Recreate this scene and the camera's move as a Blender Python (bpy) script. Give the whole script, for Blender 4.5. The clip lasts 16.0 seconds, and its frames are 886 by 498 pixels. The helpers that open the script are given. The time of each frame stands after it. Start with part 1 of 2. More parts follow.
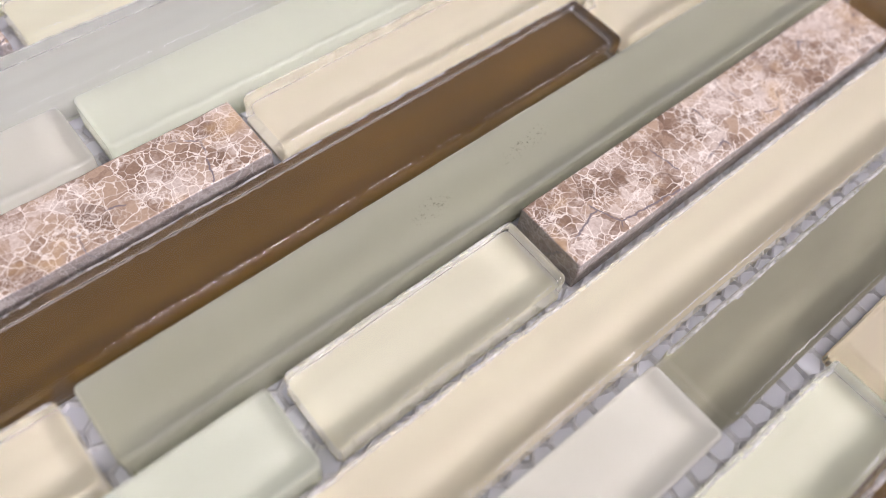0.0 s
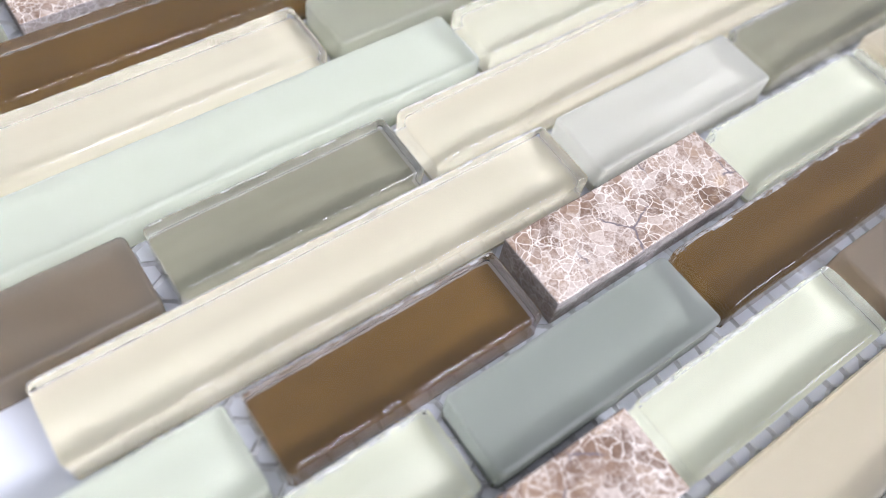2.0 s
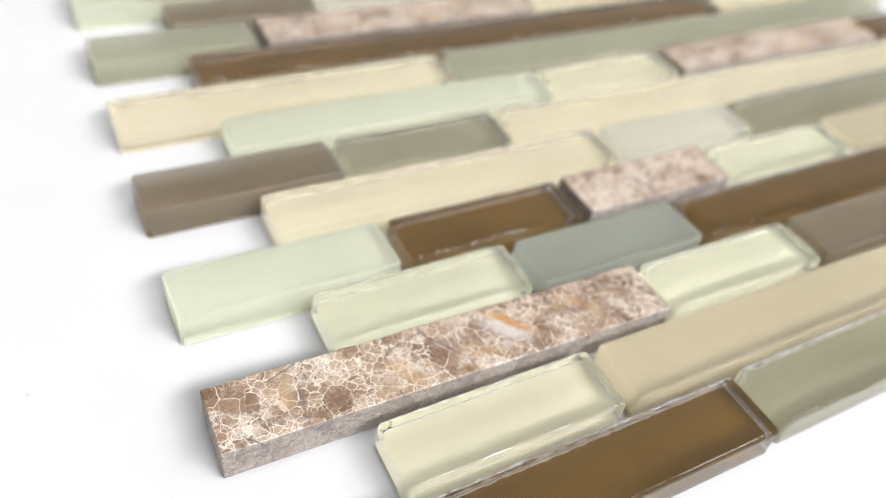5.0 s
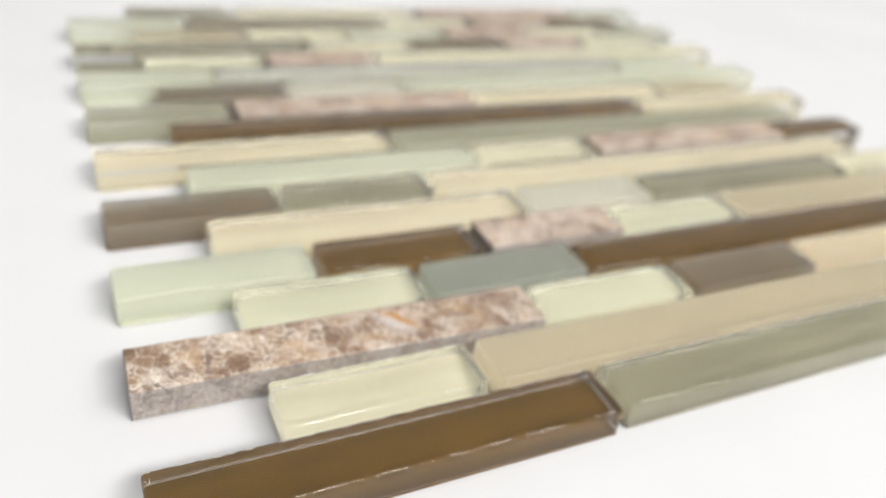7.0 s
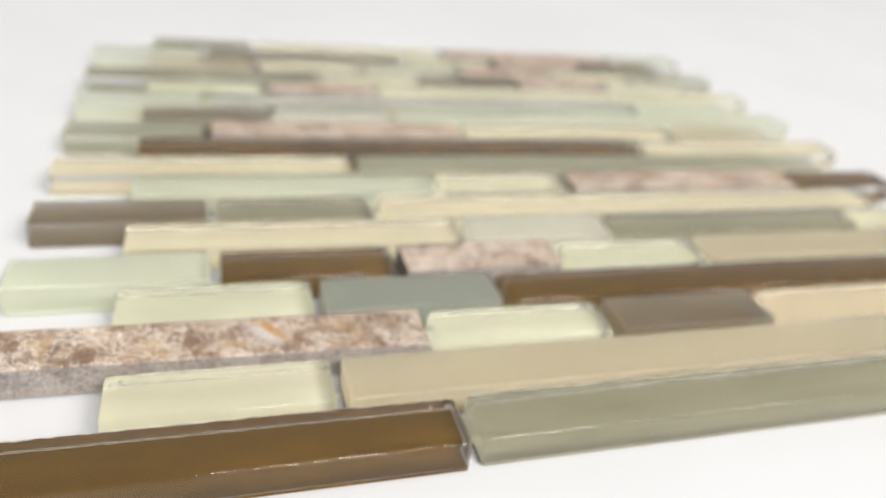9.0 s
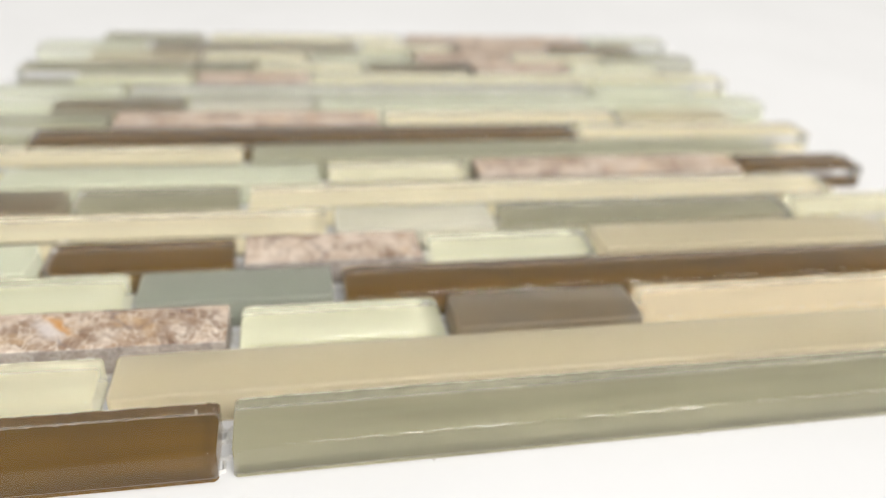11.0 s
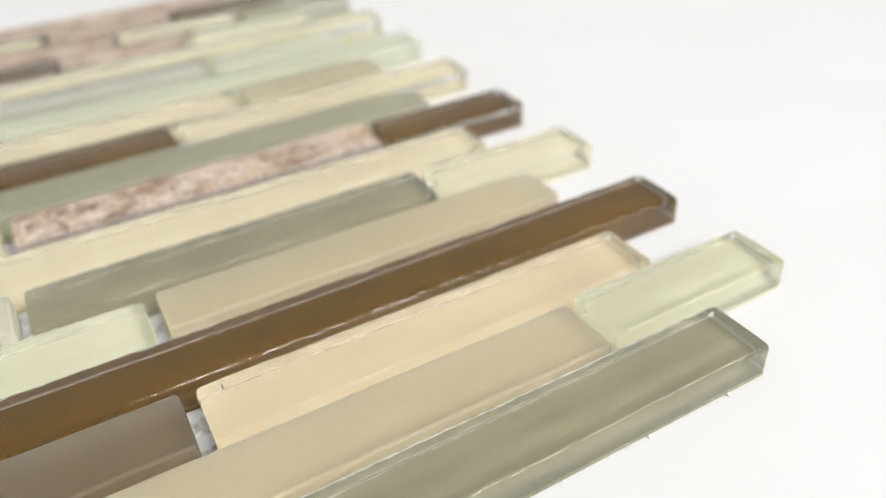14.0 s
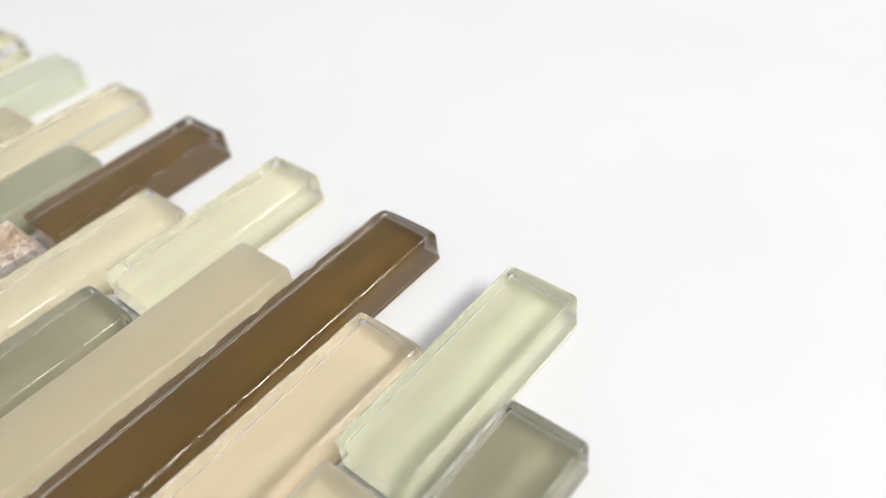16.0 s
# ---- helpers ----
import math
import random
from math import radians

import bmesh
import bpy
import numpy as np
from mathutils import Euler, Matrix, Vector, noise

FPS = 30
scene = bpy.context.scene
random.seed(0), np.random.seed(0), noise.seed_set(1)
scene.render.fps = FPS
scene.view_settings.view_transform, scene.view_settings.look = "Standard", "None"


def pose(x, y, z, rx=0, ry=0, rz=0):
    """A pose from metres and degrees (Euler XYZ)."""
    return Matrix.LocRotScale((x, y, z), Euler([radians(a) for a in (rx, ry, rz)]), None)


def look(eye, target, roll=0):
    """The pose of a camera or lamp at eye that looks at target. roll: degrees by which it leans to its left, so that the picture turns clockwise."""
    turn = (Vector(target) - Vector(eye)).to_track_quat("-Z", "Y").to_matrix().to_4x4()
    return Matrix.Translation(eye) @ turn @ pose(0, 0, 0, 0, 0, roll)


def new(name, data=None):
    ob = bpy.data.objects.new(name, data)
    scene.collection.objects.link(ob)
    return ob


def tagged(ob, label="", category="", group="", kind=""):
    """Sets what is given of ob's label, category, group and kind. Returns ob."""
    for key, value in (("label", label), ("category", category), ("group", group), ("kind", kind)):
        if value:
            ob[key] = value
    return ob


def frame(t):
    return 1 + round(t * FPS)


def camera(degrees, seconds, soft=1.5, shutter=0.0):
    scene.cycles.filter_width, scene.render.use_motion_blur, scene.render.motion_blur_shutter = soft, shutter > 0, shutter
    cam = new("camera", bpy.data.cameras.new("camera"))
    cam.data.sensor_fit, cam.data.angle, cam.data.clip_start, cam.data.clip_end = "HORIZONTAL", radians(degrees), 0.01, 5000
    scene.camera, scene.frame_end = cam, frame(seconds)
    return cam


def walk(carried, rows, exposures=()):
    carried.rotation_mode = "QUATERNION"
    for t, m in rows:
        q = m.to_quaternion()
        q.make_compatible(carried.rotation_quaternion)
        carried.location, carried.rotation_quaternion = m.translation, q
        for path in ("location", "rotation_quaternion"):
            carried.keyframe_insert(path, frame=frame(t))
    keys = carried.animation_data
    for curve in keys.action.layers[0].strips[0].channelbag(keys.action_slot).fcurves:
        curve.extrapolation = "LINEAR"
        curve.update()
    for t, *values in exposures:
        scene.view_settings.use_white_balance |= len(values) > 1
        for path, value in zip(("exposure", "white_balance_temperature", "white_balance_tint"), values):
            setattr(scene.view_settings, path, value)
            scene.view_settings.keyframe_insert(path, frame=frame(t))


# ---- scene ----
cam = camera(59.70, 16.0, soft=0.75)
cam.data.dof.use_dof = True
cam.data.dof.focus_distance = 0.136
cam.data.dof.aperture_fstop = 9.0
PATH = [
    (0, pose(0.10888, 0.08952, 0.11857, 31.538, -4.678, -39.782)),
    (0.5, pose(0.09640, 0.07890, 0.11814, 29.703, -4.127, -39.040)),
    (1, pose(0.08038, 0.06608, 0.11851, 29.891, -4.107, -37.827)),
    (1.5, pose(0.06122, 0.05305, 0.11875, 30.393, -4.744, -36.971)),
    (2, pose(0.04227, 0.03832, 0.11838, 31.341, -5.825, -35.293)),
    (2.5, pose(0.02988, 0.02654, 0.12245, 31.734, -5.374, -33.481)),
    (3, pose(0.02039, 0.01630, 0.12322, 32.815, -5.675, -31.936)),
    (3.2, pose(0.01816, 0.01057, 0.12545, 32.961, -4.948, -31.027)),
    (5.5, pose(-0.01779, -0.05327, 0.12637, 51.329, -7.836, -27.541)),
    (6, pose(-0.01651, -0.06710, 0.12584, 53.870, -8.091, -27.933)),
    (6.5, pose(-0.01262, -0.08096, 0.12436, 56.244, -7.628, -26.503)),
    (7, pose(-0.00648, -0.09125, 0.12302, 58.017, -7.313, -25.018)),
    (7.5, pose(0.00539, -0.09769, 0.12380, 58.825, -6.479, -22.845)),
    (8, pose(0.01762, -0.10374, 0.12108, 60.222, -6.294, -19.771)),
    (10.3, pose(0.09380, -0.11103, 0.11415, 61.134, -4.707, -11.775)),
    (10.5, pose(0.10097, -0.11131, 0.11382, 60.883, -4.091, -10.943)),
    (11, pose(0.11392, -0.11069, 0.11304, 60.560, -3.304, -10.552)),
    (11.5, pose(0.12673, -0.10857, 0.11226, 60.415, -2.625, -10.694)),
    (12, pose(0.13905, -0.10222, 0.11037, 59.890, -1.934, -12.556)),
    (12.5, pose(0.15215, -0.09305, 0.10834, 58.669, -0.967, -15.882)),
    (13, pose(0.16443, -0.08504, 0.10875, 57.603, 0.074, -19.915)),
    (13.5, pose(0.17942, -0.07545, 0.10839, 56.643, 1.340, -24.340)),
    (14, pose(0.19446, -0.06553, 0.10747, 55.446, 2.544, -29.342)),
    (14.5, pose(0.20628, -0.05568, 0.10621, 53.796, 3.517, -34.740)),
    (15, pose(0.21845, -0.04621, 0.10649, 51.328, 5.293, -40.199)),
    (15.5, pose(0.22852, -0.03752, 0.10620, 49.340, 5.622, -45.095)),
    (16, pose(0.24212, -0.03125, 0.10587, 47.660, 6.487, -50.284)),
]
walk(cam, PATH, exposures=[
    (0.0, 0.20, 6250, 26), (1.0, 0.34, 5950, 21), (3.2, 0.44, 5700, 18),
    (5.5, 0.25, 6650, 11), (8.0, 0.15, 6700, 11), (12.0, 0.19, 6850, 10), (16.0, 0.12, 6600, 10)])

# ---- light: a white room with a long window in front and a smaller one to the side ----
world = bpy.data.worlds.new("room_light")
world.use_nodes = True
scene.world = world
scene.cycles.max_bounces = 24
scene.cycles.diffuse_bounces = 12
scene.cycles.transmission_bounces = 24
tree = world.node_tree
back = tree.nodes["Background"]
way_up = tree.nodes.new("ShaderNodeTexCoord")
split = tree.nodes.new("ShaderNodeSeparateXYZ")
rise = tree.nodes.new("ShaderNodeValToRGB")
tree.links.new(way_up.outputs["Generated"], split.inputs[0])
tree.links.new(split.outputs["Z"], rise.inputs["Fac"])
tree.links.new(rise.outputs["Color"], back.inputs["Color"])
rise.color_ramp.elements[0].position, rise.color_ramp.elements[0].color = 0.0, (1.0, 1.0, 0.985, 1)
rise.color_ramp.elements[1].position, rise.color_ramp.elements[1].color = 0.9, (0.80, 0.80, 0.80, 1)
back.inputs["Strength"].default_value = 0.50


def area_lamp(name, eye, target, wide, high, watts, colour):
    data = bpy.data.lights.new(name, "AREA")
    data.shape, data.size, data.size_y = "RECTANGLE", wide, high
    data.energy, data.color = watts, colour
    ob = new(name, data)
    ob.matrix_world = look(eye, target)
    return ob


area_lamp("side_window_light", (2.878, -2.024, 2.892), (0.16, 0.1, 0.0), 1.08, 1.08, 31.0, (1.0, 0.99, 0.97))
area_lamp("front_window_light", (1.249, -3.112, 3.012), (0.16, 0.05, 0.0), 2.55, 0.84, 205.0, (1.0, 0.99, 0.98))


# ---- materials ----
class Nodes:
    """A node material in few words."""

    def __init__(self, name):
        self.mat = bpy.data.materials.new(name)
        self.mat.use_nodes = True
        self.tree = self.mat.node_tree
        self.tree.nodes.clear()
        self.out = self.add("ShaderNodeOutputMaterial")

    def add(self, kind, links=None):
        node = self.tree.nodes.new(kind)
        for key, value in (links or {}).items():
            socket = node.inputs[key]
            if isinstance(value, bpy.types.NodeSocket):
                self.tree.links.new(value, socket)
            else:
                socket.default_value = value
        return node

    def math(self, operation, a, b):
        node = self.add("ShaderNodeMath", {0: a, 1: b})
        node.operation = operation
        return node.outputs[0]

    def vec(self, operation, a, b):
        node = self.add("ShaderNodeVectorMath", {0: a, 1: b})
        node.operation = operation
        return node.outputs[0]

    def edges(self, at, scale):
        node = self.add("ShaderNodeTexVoronoi", {"Vector": at, "Scale": scale, "Randomness": 1.0})
        node.feature = "DISTANCE_TO_EDGE"
        return node.outputs["Distance"]

    def coords(self):
        """Object coordinates, shifted from piece to piece."""
        place = self.add("ShaderNodeTexCoord").outputs["Object"]
        shift = self.add("ShaderNodeObjectInfo").outputs["Random"]
        return self.vec("ADD", place, self.math("MULTIPLY", shift, 2.0))

    def noise(self, at, scale, detail=3.0, rough=0.55):
        return self.add("ShaderNodeTexNoise", {"Vector": at, "Scale": scale, "Detail": detail, "Roughness": rough}).outputs["Fac"]

    def ramp(self, fac, *stops):
        node = self.add("ShaderNodeValToRGB", {"Fac": fac})
        bar = node.color_ramp.elements
        while len(bar) < len(stops):
            bar.new(0.5)
        for el, (at, col) in zip(bar, stops):
            el.position, el.color = at, (*col, 1) if not isinstance(col, float) else (col, col, col, 1)
        return node.outputs["Color"]

    def mix(self, fac, a, b, blend="MIX"):
        node = self.add("ShaderNodeMix")
        node.data_type = "RGBA"
        node.blend_type = blend
        for i, v in ((0, fac), (6, a), (7, b)):
            if isinstance(v, bpy.types.NodeSocket):
                self.tree.links.new(v, node.inputs[i])
            else:
                node.inputs[i].default_value = v if i == 0 else (*v, 1)
        return node.outputs[2]

    def bump(self, height, strength, distance):
        return self.add("ShaderNodeBump", {"Height": height, "Strength": strength, "Distance": distance}).outputs["Normal"]

    def done(self, shader):
        self.tree.links.new(shader, self.out.inputs["Surface"])
        return self.mat


def scaled(col, k):
    return tuple(min(0.97, c * k) for c in col)


def paint(name, col, vary=0.03, streak_low=(0.95, 0.945, 0.93)):
    """The coloured lacquer on the back of a tile, brushed on a little unevenly."""
    n = Nodes(name)
    at = n.coords()
    stretched = n.add("ShaderNodeMapping", {"Vector": at, "Scale": (0.25, 1.0, 1.0)}).outputs[0]
    wide = n.noise(stretched, 110.0, 3.0)
    base = n.ramp(wide, (0.3, scaled(col, 1.0 - vary)), (0.7, scaled(col, 1.0 + vary)))
    brushed = n.add("ShaderNodeMapping", {"Vector": at, "Scale": (0.03, 1.0, 1.0)}).outputs[0]
    streaks = n.ramp(n.noise(brushed, 260.0, 2.0, 0.5), (0.32, streak_low), (0.66, (1.0, 1.0, 1.0)))
    base = n.mix(1.0, base, streaks, "MULTIPLY")
    specks = n.ramp(n.noise(at, 1500.0, 2.0), (0.26, 0.97), (0.36, 1.0))
    base = n.mix(1.0, base, specks, "MULTIPLY")
    return n.done(n.add("ShaderNodeBsdfPrincipled", {"Base Color": base, "Roughness": 0.6}).outputs[0])


def clear_glass():
    n = Nodes("clear_glass")
    at = n.coords()
    wave = n.noise(at, 140.0, 2.0)
    normal = n.bump(wave, 0.03, 0.0006)
    return n.done(n.add("ShaderNodeBsdfGlass", {"Color": (0.998, 1.0, 0.996, 1), "Roughness": 0.012, "IOR": 1.46, "Normal": normal}).outputs[0])


def ground_edge():
    """The chipped, ground arris along one long edge: milky, with clear bites."""
    n = Nodes("ground_glass_edge")
    at = n.coords()
    along = n.add("ShaderNodeMapping", {"Vector": at, "Scale": (0.35, 1.0, 1.0)}).outputs[0]
    milky = n.ramp(n.noise(along, 900.0, 4.0, 0.7), (0.36, 0.10), (0.60, 0.70))
    normal = n.bump(n.noise(along, 1300.0, 3.0), 0.5, 0.0003)
    glass = n.add("ShaderNodeBsdfGlass", {"Color": (0.98, 0.99, 0.98, 1), "Roughness": 0.08, "IOR": 1.5, "Normal": normal}).outputs[0]
    white = n.add("ShaderNodeBsdfDiffuse", {"Color": (0.88, 0.88, 0.86, 1), "Normal": normal}).outputs[0]
    return n.done(n.add("ShaderNodeMixShader", {0: milky, 1: glass, 2: white}).outputs[0])


def frosted_glass(smudges=()):
    n = Nodes("frosted_glass_with_smudges" if smudges else "frosted_glass")
    at = n.coords()
    normal = n.bump(n.noise(at, 3500.0, 2.0), 0.15, 0.0001)
    surface = n.add("ShaderNodeBsdfGlass", {"Color": (0.995, 0.998, 0.99, 1), "Roughness": 0.52, "IOR": 1.45, "Normal": normal}).outputs[0]
    etched = n.add("ShaderNodeBsdfDiffuse", {"Color": (0.84, 0.84, 0.77, 1), "Normal": normal}).outputs[0]
    haze = n.ramp(n.noise(at, 90.0, 4.0, 0.6), (0.3, 0.02), (0.7, 0.06))
    surface = n.add("ShaderNodeMixShader", {0: haze, 1: surface, 2: etched}).outputs[0]
    if smudges:
        raw = n.add("ShaderNodeTexCoord").outputs["Object"]
        dirt = n.add("ShaderNodeBsdfDiffuse", {"Color": (0.10, 0.09, 0.07, 1)}).outputs[0]
        grain = n.ramp(n.noise(raw, 1700.0, 4.0, 0.7), (0.56, 0.0), (0.70, 0.7))
        for x, y, turn, half, thin in smudges:
            local = n.add("ShaderNodeMapping", {"Vector": raw, "Location": (x, y, 0.0), "Rotation": (0, 0, radians(turn)), "Scale": (half, thin, 1.0)})
            local.vector_type = "TEXTURE"
            far = n.add("ShaderNodeVectorMath", {0: n.vec("MULTIPLY", local.outputs[0], (1.0, 1.0, 0.0))})
            far.operation = "LENGTH"
            here = n.mix(1.0, grain, n.ramp(far.outputs["Value"], (0.2, 1.0), (1.0, 0.0)), "MULTIPLY")
            surface = n.add("ShaderNodeMixShader", {0: here, 1: surface, 2: dirt}).outputs[0]
    return n.done(surface)


def marble(name, side=False, stain=None):
    """Brown brecciated marble: angular brown clasts of many sizes in a web of white calcite."""
    n = Nodes(name)
    at = n.coords()
    warp = n.add("ShaderNodeTexNoise", {"Vector": at, "Scale": 330.0, "Detail": 5.0, "Roughness": 0.62}).outputs["Color"]
    at2 = n.vec("ADD", at, n.vec("MULTIPLY", n.vec("SUBTRACT", warp, (0.5, 0.5, 0.5)), (0.0021, 0.0021, 0.0021)))
    clast = n.add("ShaderNodeSeparateColor", {"Color": n.add("ShaderNodeTexVoronoi", {"Vector": at2, "Scale": 205.0}).outputs["Color"]}).outputs
    chip = n.add("ShaderNodeSeparateColor", {"Color": n.add("ShaderNodeTexVoronoi", {"Vector": at2, "Scale": 460.0}).outputs["Color"]}).outputs
    fine = n.noise(at, 1700.0, 5.0, 0.7)
    tone = n.math("ADD", n.math("MULTIPLY", clast[1], 0.45), n.math("ADD", n.math("MULTIPLY", chip[1], 0.3), n.math("MULTIPLY", n.math("SUBTRACT", fine, 0.3), 0.8)))
    col = n.ramp(tone, (0.12, (0.135, 0.078, 0.047)), (0.45, (0.25, 0.16, 0.105)), (0.85, (0.42, 0.30, 0.205)))
    # crushed zones, where the calcite web is dense
    cloud = n.noise(at2, 120.0, 4.0, 0.6)
    crushed = n.ramp(cloud, (0.48, 0.0), (0.66, 1.0))
    haze = n.mix(1.0, crushed, n.ramp(fine, (0.36, 0.10), (0.64, 0.85)), "MULTIPLY")
    col = n.mix(haze, col, (0.66, 0.56, 0.48))
    shards = n.mix(1.0, n.ramp(chip[2], (0.66, 0.0), (0.71, 0.55)), n.ramp(cloud, (0.46, 0.0), (0.56, 1.0)), "MULTIPLY")
    col = n.mix(shards, col, n.mix(fine, (0.50, 0.39, 0.31), (0.82, 0.74, 0.65)))
    white = (0.86, 0.78, 0.68)
    hair = n.mix(1.0, n.ramp(n.edges(at2, 1000.0), (0.0, 0.7), (0.09, 0.0)), n.ramp(n.noise(at2, 210.0, 3.0), (0.46, 0.0), (0.60, 1.0)), "MULTIPLY")
    col = n.mix(hair, col, white)
    webs = n.mix(1.0, n.ramp(n.edges(at2, 460.0), (0.0, 0.8), (0.03, 0.7), (0.045, 0.0)), n.ramp(n.noise(at2, 160.0, 3.0), (0.42, 0.05), (0.56, 1.0)), "MULTIPLY")
    col = n.mix(webs, col, white)
    web = n.mix(1.0, n.ramp(n.edges(at2, 205.0), (0.0, 0.8), (0.012, 0.7), (0.02, 0.0)), n.ramp(n.noise(at, 140.0, 3.0), (0.36, 0.15), (0.54, 1.0)), "MULTIPLY")
    col = n.mix(web, col, white)
    rust = n.ramp(n.noise(at, 95.0, 3.0), (0.60, 0.0), (0.74, 0.5))
    col = n.mix(rust, col, (0.55, 0.36, 0.17))
    crack = n.ramp(n.edges(at2, 75.0), (0.006, 1.0), (0.020, 0.0))
    crack = n.mix(1.0, crack, n.ramp(n.noise(at, 110.0, 2.0), (0.50, 0.0), (0.56, 1.0)), "MULTIPLY")
    col = n.mix(crack, col, (0.17, 0.14, 0.145))
    if stain:
        raw = n.add("ShaderNodeTexCoord").outputs["Object"]
        wavy = n.add("ShaderNodeTexNoise", {"Vector": raw, "Scale": 330.0, "Detail": 3.0}).outputs["Color"]
        bent = n.vec("ADD", raw, n.vec("MULTIPLY", n.vec("SUBTRACT", wavy, (0.5, 0.5, 0.5)), (0.005, 0.005, 0.0)))
        for (x, y, turn, half, thin), tint in stain:
            local = n.add("ShaderNodeMapping", {"Vector": bent, "Location": (x, y, 0.0), "Rotation": (0, 0, radians(turn)), "Scale": (half, thin, 1.0)})
            local.vector_type = "TEXTURE"
            flat = n.vec("MULTIPLY", local.outputs[0], (1.0, 1.0, 0.0))
            far = n.add("ShaderNodeVectorMath", {0: flat})
            far.operation = "LENGTH"
            col = n.mix(n.ramp(far.outputs["Value"], (0.25, 0.85), (1.0, 0.0)), col, tint)
    if side:
        grey = n.ramp(n.noise(at, 900.0, 5.0, 0.75), (0.3, (0.13, 0.125, 0.125)), (0.7, (0.38, 0.36, 0.35)))
        col = n.mix(0.7, col, grey)
        streak = n.add("ShaderNodeMapping", {"Vector": at, "Scale": (1.0, 1.0, 5.0)}).outputs[0]
        normal = n.bump(n.noise(streak, 1100.0, 4.0), 0.6, 0.0004)
        rough = 0.85
    else:
        relief = n.mix(0.5, n.noise(at, 2200.0, 3.0), web)
        normal = n.bump(n.mix(crack, relief, (0.0, 0.0, 0.0)), 0.3, 0.0002)
        rough = 0.42
    return n.done(n.add("ShaderNodeBsdfPrincipled", {"Base Color": col, "Roughness": rough, "Normal": normal}).outputs[0])


def white_board():
    n = Nodes("white_board")
    at = n.add("ShaderNodeTexCoord").outputs["Object"]
    smudge = n.ramp(n.noise(at, 9.0, 4.0, 0.6), (0.35, (0.708, 0.72, 0.734)), (0.65, (0.74, 0.752, 0.768)))
    dust = n.ramp(n.noise(at, 260.0, 1.0), (0.17, 0.6), (0.185, 1.0))
    col = n.mix(1.0, smudge, dust, "MULTIPLY")
    normal = n.bump(n.noise(at, 600.0, 3.0), 0.05, 0.0003)
    return n.done(n.add("ShaderNodeBsdfPrincipled", {"Base Color": col, "Roughness": 0.55, "Normal": normal}).outputs[0])


def net_fibre():
    n = Nodes("glued_net_fibre")
    at = n.add("ShaderNodeTexCoord").outputs["Object"]
    col = n.ramp(n.noise(at, 420.0, 3.0), (0.35, (0.48, 0.48, 0.47)), (0.65, (0.72, 0.72, 0.71)))
    return n.done(n.add("ShaderNodeBsdfPrincipled", {"Base Color": col, "Roughness": 0.3}).outputs[0])


COLOURS = {
    "brown": (0.16, 0.081, 0.005),
    "greygreen": (0.385, 0.37, 0.25),
    "silver": (0.70, 0.715, 0.62),
    "sage": (0.40, 0.40, 0.27),
    "teal": (0.315, 0.345, 0.28),
    "palegreen": (0.73, 0.765, 0.60),
    "limegreen": (0.77, 0.775, 0.56),
    "whitegreen": (0.93, 0.945, 0.70),
    "ivory": (0.94, 0.90, 0.665),
    "cream": (0.95, 0.86, 0.625),
    "peach": (0.93, 0.79, 0.55),
    "beige": (0.62, 0.535, 0.355),
    "greige": (0.74, 0.72, 0.60),
    "taupe": (0.178, 0.118, 0.052),
}
WORDS = {
    "brown": "dark brown", "greygreen": "grey-green", "silver": "pale silver grey", "sage": "sage green", "teal": "grey teal", "palegreen": "pale green",
    "whitegreen": "greenish white", "limegreen": "pale lime green", "ivory": "ivory", "cream": "cream", "peach": "pale peach", "beige": "beige",
    "greige": "pale grey beige", "taupe": "taupe brown",
}
PAINT = {key: paint("lacquer_" + key, col, 0.22 if key == "brown" else 0.10 if key == "greygreen" else 0.05) for key, col in COLOURS.items()}
# paler tint of each lacquer, painting in the bright line along the lower arris
GLINT = {key: paint("painted_glint_" + key, tuple(0.7 * c + 0.26 for c in col)) for key, col in COLOURS.items()}
GLASS, FROST, GROUND = clear_glass(), frosted_glass(), ground_edge()
FROST_SMUDGED = frosted_glass([(0.063, 0.0075, 8, 0.006, 0.0026), (0.086, 0.0085, 8, 0.008, 0.0022)])
MARBLE, SAWN = marble("honed_marble"), marble("sawn_marble_side", side=True)
MARBLE_RUST = marble("honed_marble_with_rusty_vein", stain=[
    ((0.0605, 0.0078, -46, 0.0072, 0.0030), (0.60, 0.55, 0.53)),
    ((0.0628, 0.0094, -46, 0.0075, 0.0014), (0.52, 0.25, 0.06))])
BOARD, NET = white_board(), net_fibre()


# ---- builders ----
def part(name, bm, material, parent, label=""):
    mesh = bpy.data.meshes.new(name)
    bm.to_mesh(mesh)
    bm.free()
    for m in material if isinstance(material, (list, tuple)) else [material]:
        mesh.materials.append(m)
    ob = new(name, mesh)
    ob.parent = parent
    return tagged(ob, label)


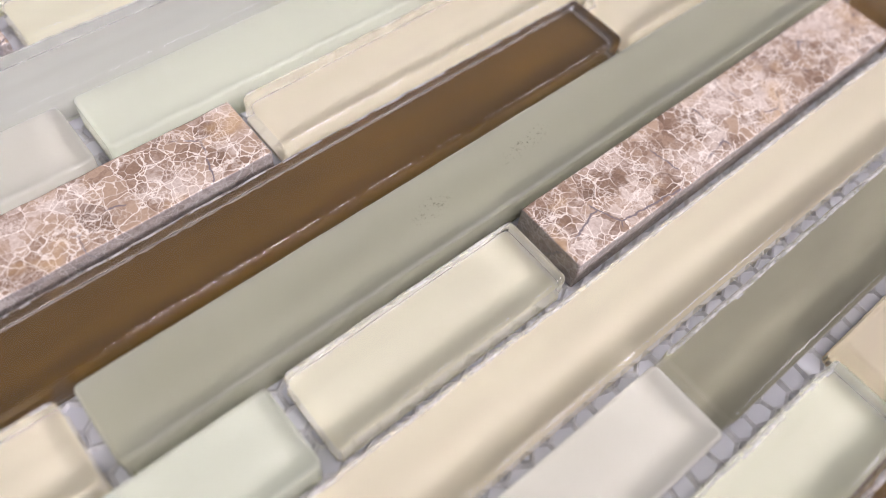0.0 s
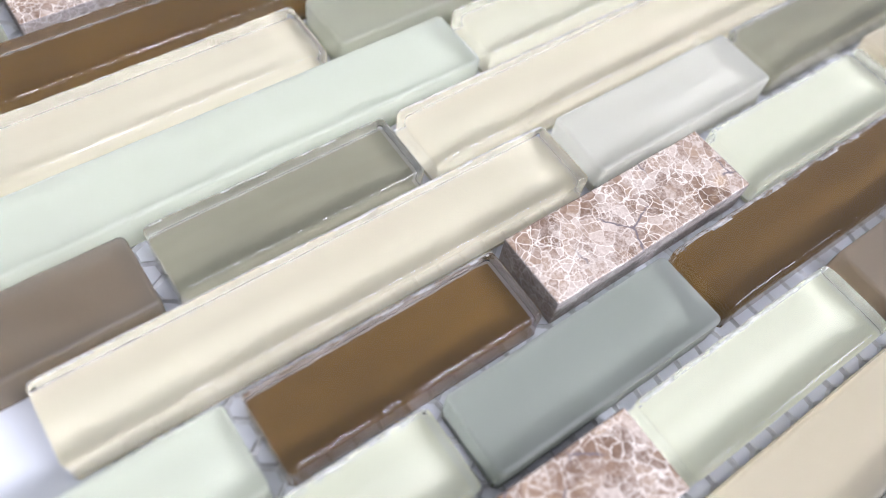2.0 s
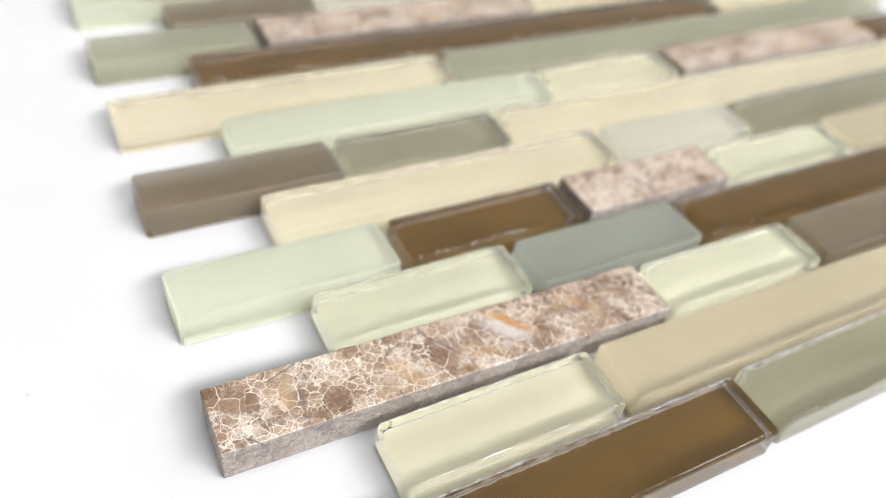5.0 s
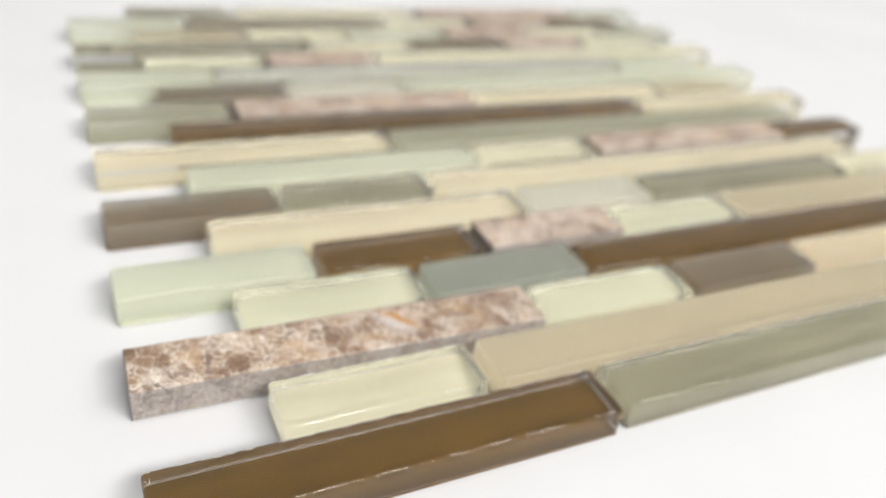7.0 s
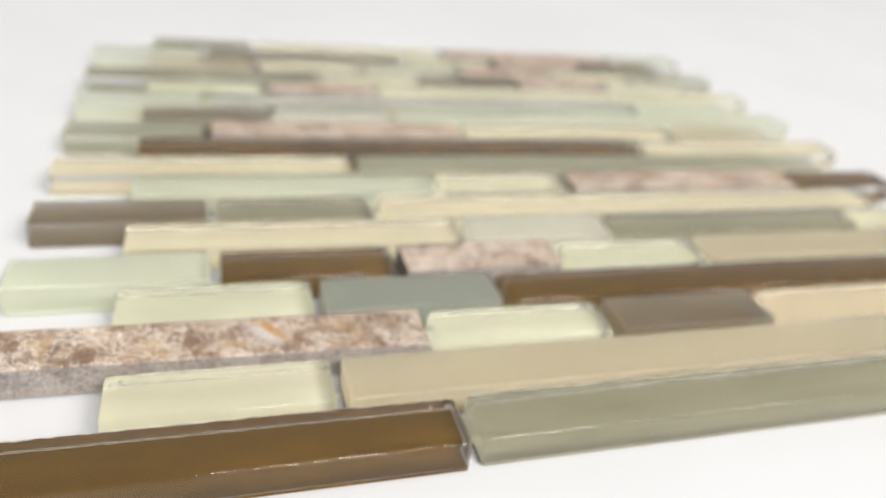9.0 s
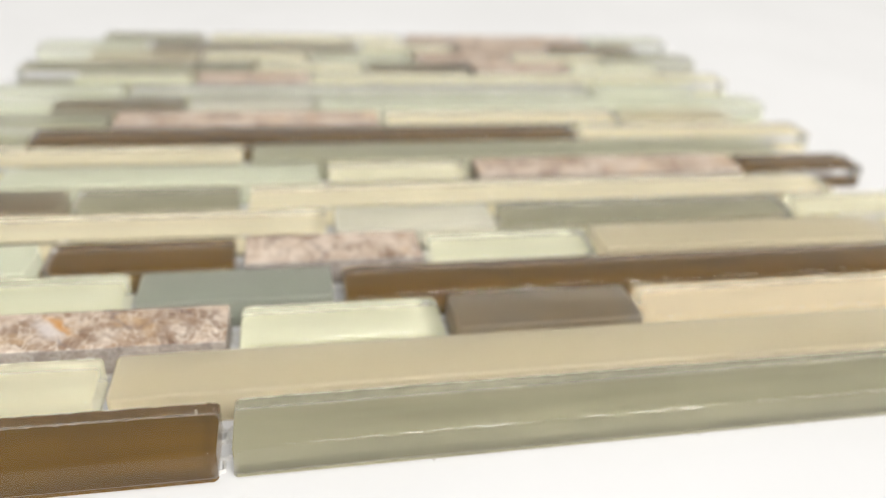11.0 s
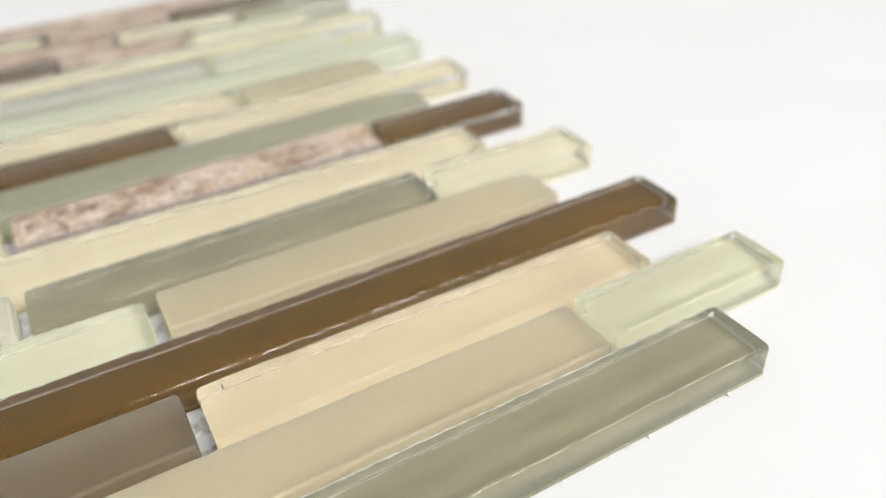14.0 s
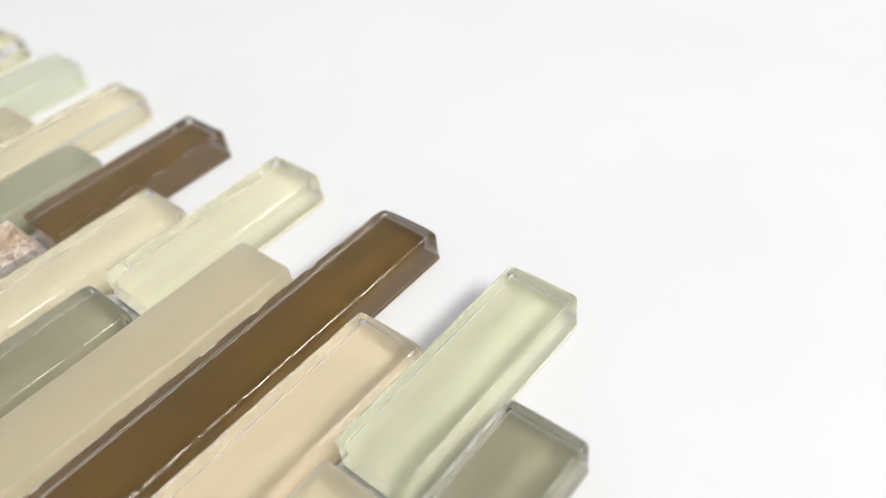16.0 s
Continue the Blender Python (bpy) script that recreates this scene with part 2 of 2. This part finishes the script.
def slab(length, width, z0, z1, rim, corner, wobble, segments=4, dome=0.0, chips=0.0):
    """A cast slab from the origin along x: rounded rim and upright corners, the rim a little wavy."""
    bm = bmesh.new()
    bmesh.ops.create_cube(bm, size=1.0, matrix=Matrix.Translation((length / 2, width / 2, (z0 + z1) / 2)) @ Matrix.Diagonal((length, width, z1 - z0, 1)))
    if corner > 0:
        upright = [e for e in bm.edges if abs(e.verts[0].co.z - e.verts[1].co.z) > 1e-5]
        bmesh.ops.bevel(bm, geom=upright, offset=corner, segments=3, profile=0.5, affect="EDGES")
    if rim > 0:
        top = [e for e in bm.edges if all(v.co.z > z1 - 1e-6 for v in e.verts)]
        bmesh.ops.bevel(bm, geom=top, offset=rim, segments=segments, profile=0.5, affect="EDGES")
    if wobble > 0:
        cuts = max(2, int(length / (0.0017 if chips > 0 else 0.0035)))
        planes = [((length * i / cuts, 0, 0), (1, 0, 0)) for i in range(1, cuts)]
        if dome > 0:
            for d in (0.0009, 0.0018, 0.0028, 0.0048):
                planes += [((d, 0, 0), (1, 0, 0)), ((length - d, 0, 0), (1, 0, 0))]
            for d in (0.0009, 0.0014, 0.0021, 0.0030, 0.0042, 0.0056, 0.0074):
                planes += [((0, d, 0), (0, 1, 0)), ((0, width - d, 0), (0, 1, 0))]
        for co, no in planes:
            bmesh.ops.bisect_plane(bm, geom=bm.verts[:] + bm.edges[:] + bm.faces[:], dist=1e-6, plane_co=co, plane_no=no)
        seed = random.random() * 50
        half = width / 2
        for v in bm.verts:
            if v.co.z > z0 + 1e-5:
                x, y = v.co.x, v.co.y
                edge = min(y, width - y, x, length - x)
                if dome > 0 and v.co.z > z1 - 0.003:
                    sy = abs(y - half) / half
                    sx = max(0.0, 1 - min(x, length - x) / half)
                    v.co.z -= min(dome * 1.5, dome * (sy ** 4 + sx ** 4))
                    v.co.z += 0.00005 * noise.noise(Vector((x * 70 + seed, y * 130, 5))) * (1 - sy ** 2)
                if edge < rim * 1.3:
                    s = noise.noise(Vector((x * 260 + seed, y * 90, 0)))
                    w = noise.noise(Vector((x * 900 + seed, y * 200, 3)))
                    rag = chips if chips > 0 and y > width - rim * 1.3 else wobble
                    v.co.y += rag * (0.7 * s + 0.5 * w)
                    if edge > 1e-5:
                        v.co.z += rag * 0.4 * w
    bmesh.ops.recalc_face_normals(bm, faces=bm.faces[:])
    for f in bm.faces:
        up = f.normal.z
        f.smooth = (dome > 0 and up > 0.03) or 0.03 < abs(up) < 0.985 or (corner > 0 and abs(up) < 0.03 and 0.05 < abs(f.normal.x) < 0.95)
    return bm


UNIT, PITCH, WIDE, TALL = 0.02505, 0.017, 0.0148, 0.0080
BED = 0.0006
sheet = new("mosaic_tile_sheet")
tagged(sheet, "mosaic sheet of staggered glass and marble strip tiles on white net", "tile sheet")


def place(ob, x, y, length, askew):
    """Lay a tile with the small errors of a hand-set sheet."""
    turn = askew + random.gauss(0, 0.10) if length < 0.06 else askew + random.gauss(0, 0.03)
    ob.matrix_basis = pose(x, y + random.gauss(0, 0.00012), BED + random.uniform(0, 0.00012), 0, 0, turn)


def backing(length, width, z0, z1, edge, round_off):
    """A lacquer coat with a thin wavy pale edge, the arris's glint put into colour."""
    bm = bmesh.new()
    count = max(6, int(length / 0.0014))
    seed = random.random() * 90
    xs = [length * i / count for i in range(count + 1)]
    xs[1], xs[-2] = max(edge, round_off), length - max(edge, round_off)
    rows = []
    for i, x in enumerate(xs):
        a = edge * (1.0 + 0.9 * noise.noise(Vector((x * 700 + seed, 0, 0))))
        b = width - edge * (1.0 + 1.3 * noise.noise(Vector((x * 700 + seed, 7, 0))))
        cut = round_off if i in (0, count) else 0.0
        rows.append([bm.verts.new((x, y, z1)) for y in (cut, max(a, cut * 1.3), min(b, width - cut * 1.3), width - cut)])
    for i in range(count):
        for j in range(3):
            f = bm.faces.new((rows[i][j], rows[i + 1][j], rows[i + 1][j + 1], rows[i][j + 1]))
            f.material_index = 0 if j == 1 and 0 < i < count - 1 else 1
    rim = [e for e in bm.edges if e.is_boundary]
    made = bmesh.ops.extrude_edge_only(bm, edges=rim)["geom"]
    for v in made:
        if isinstance(v, bmesh.types.BMVert):
            v.co.z = z0
        elif isinstance(v, bmesh.types.BMFace):
            v.material_index = 0
    bmesh.ops.recalc_face_normals(bm, faces=bm.faces[:])
    return bm


def glass_tile(colour, x, y, length, turn, frosted, dome):
    tall = TALL - BED
    rim, corner = (0.0008, 0.0011) if frosted else (0.0010, 0.0011)
    bm = slab(length, WIDE, 0.0, tall, rim, corner, 0.00010 if frosted else 0.000005, 4, 0.0 if frosted else dome, 0.0 if frosted else 0.00022)
    if not frosted:
        for f in bm.faces:
            f.material_index = 1 if f.normal.y > 0.25 and f.normal.z > 0.2 and f.calc_center_median().y > WIDE - 0.0013 else 0
    kind = "frosted_glass_tile" if frosted else "glass_tile"
    look_of = "matte frosted glass tile, " if frosted else "glossy clear glass tile, "
    ob = part(kind, bm, (FROST_SMUDGED if length > 0.15 and colour == "sage" else FROST) if frosted else [GLASS, GROUND], sheet, look_of + WORDS[colour] + " lacquer beneath")
    place(ob, x, y, length, turn)
    inset = 0.00003
    under = backing(length - 2 * inset, WIDE - 2 * inset, -0.0003, 0.0017 if frosted else 0.0006, 0.00034, corner * 0.6)
    bmesh.ops.translate(under, verts=under.verts[:], vec=(inset, inset, 0))
    part("painted_backing", under, [PAINT[colour], PAINT[colour] if frosted else GLINT[colour]], ob, WORDS[colour] + " lacquer coat")
    return ob


def marble_tile(x, y, length, turn, top):
    tall = TALL - BED
    bm = slab(length, WIDE, 0.0, tall, 0.00035, 0.0003, 0.00022, 2)
    for f in bm.faces:
        f.material_index = 0 if f.normal.z > 0.5 else 1
    ob = part("marble_tile", bm, [top, SAWN], sheet, "brown brecciated marble tile with white veins, grey sawn sides")
    place(ob, x, y, length, turn)
    return ob


# ---- the board ----
bm = bmesh.new()
bmesh.ops.create_cube(bm, size=1.0, matrix=Matrix.Translation((0.2, 0.3, -0.009)) @ Matrix.Diagonal((2.0, 1.8, 0.018, 1)))
bmesh.ops.bevel(bm, geom=bm.edges[:], offset=0.002, segments=2, affect="EDGES")
board = part("white_table_top", bm, BOARD, None)
tagged(board, "plain matte white table top under the tile sheet", "table top", kind="structure")

# ---- the tiles, row by row from the near edge: G glass, F frosted, S marble; ends in half modules ----
ROWS = [
    "G brown 4, G greygreen 12",
    "G ivory 3, F beige 11, G limegreen 13",
    "S - 4, G whitegreen 6, F taupe 8, G peach 12",
    "G whitegreen 3, F teal 5, G brown 13",
    "F palegreen 2, G brown 4, S - 6, G whitegreen 8, F beige 12",
    "G cream 5, F greige 7, G greygreen 11, G ivory 13",
    "F taupe 2, G greygreen 4, G cream 12",
    "F palegreen 5, G ivory 7, S - 11, G brown 13",
    "G cream 4, F sage 12",
    "G brown 9, G cream 13",
    "F sage 2, S - 6, G cream 10, F beige 12",
    "F taupe 3, F greige 5, F palegreen 13",
    "F palegreen 2, G silver 10, F palegreen 12",
    "G whitegreen 3, S - 5, G ivory 13",
    "G greygreen 4, G ivory 6, F taupe 8, S - 10, G whitegreen 12",
    "F beige 3, G ivory 5, F palegreen 7, S - 9, G ivory 11, F sage 13",
    "F palegreen 2, F taupe 6, G ivory 8, S - 10, G brown 12",
    "G sage 3, G ivory 7, S - 11, G palegreen 13",
]
# tiles set a little askew: (row, start): forward shift and turn
SET = {(1, 4): (0.0006, 0.25), (2, 11): (0.0019, 0.0), (5, 6): (-0.0011, -0.4), (3, 0): (0.0014, -0.7), (4, 1): (0.0005, -0.2), (6, 1): (0.0011, -0.5), (2, 1): (0.0, 0.0)}
# fire-polished tiles with a fuller, pillowed top
PILLOW = {(4, 5): 0.0007, (3, 4): 0.00045, (6, 7): 0.0004, (7, 4): 0.0003, (1, 4): 0.00025}
for r, text in enumerate(ROWS):
    start = r % 2
    for item in text.split(", "):
        kind, colour, end = item.split()
        end = int(end)
        left, right = start * UNIT + 0.0004, end * UNIT - (0.0035 if end == 13 else 0.0024)
        if start == 0:
            left = min(0.0, -0.0023 + 0.0003 * r)
        x, y, length = left, r * PITCH + 0.0001, right - left
        shift, turn = SET.get((r + 1, start), (0.0, 0.0))
        y += shift
        if kind == "S":
            marble_tile(x, y, length, turn, MARBLE_RUST if r == 2 else MARBLE)
        else:
            glass_tile(colour, x, y, length, turn, kind == "F", PILLOW.get((r + 1, start), 0.00016))
        start = end


# ---- the net that holds them ----
def net(x0, x1, y0, y1, cell, wide, high):
    """Honeycomb of flat glued strands, each a low ridge."""
    verts, faces = [], []
    side = cell / math.sqrt(3)
    ny, nx = int((y1 - y0) / (1.5 * side)), int((x1 - x0) / cell)

    def wob(p):
        s = noise.noise(Vector((p[0] * 300, p[1] * 300, 1.7)))
        u = noise.noise(Vector((p[0] * 300, p[1] * 300, 9.1)))
        return (p[0] + 0.0009 * s, p[1] + 0.0009 * u)

    for j in range(ny):
        for i in range(nx):
            cx, cy = x0 + (i + 0.5 * (j % 2)) * cell, y0 + j * 1.5 * side
            tips = [wob((cx + side * math.sin(a), cy + side * math.cos(a))) for a in (0, math.pi / 3, 2 * math.pi / 3, math.pi)]
            for (ax, ay), (bx, by) in zip(tips, tips[1:]):
                dx, dy = bx - ax, by - ay
                l = math.hypot(dx, dy)
                w = wide * (0.75 + 0.5 * random.random())
                px, py = -dy / l * w / 2, dx / l * w / 2
                ex, ey = dx / l * w * 0.3, dy / l * w * 0.3
                k = len(verts)
                h = high * (0.7 + 0.4 * random.random())
                verts += [(ax + px - ex, ay + py - ey, 0), (ax - ex, ay - ey, h), (ax - px - ex, ay - py - ey, 0),
                          (bx + px + ex, by + py + ey, 0), (bx + ex, by + ey, h), (bx - px + ex, by - py + ey, 0)]
                faces += [(k, k + 3, k + 4, k + 1), (k + 1, k + 4, k + 5, k + 2)]
    mesh = bpy.data.meshes.new("backing_net")
    mesh.from_pydata(verts, [], faces)
    mesh.materials.append(NET)
    ob = new("backing_net", mesh)
    ob.parent = sheet
    return tagged(ob, "grey-white glued fibre net showing in the joints", kind="stuff")


net(UNIT * 1.15, UNIT * 11.8, 0.0045, 0.298, 0.0048, 0.0011, 0.00055)
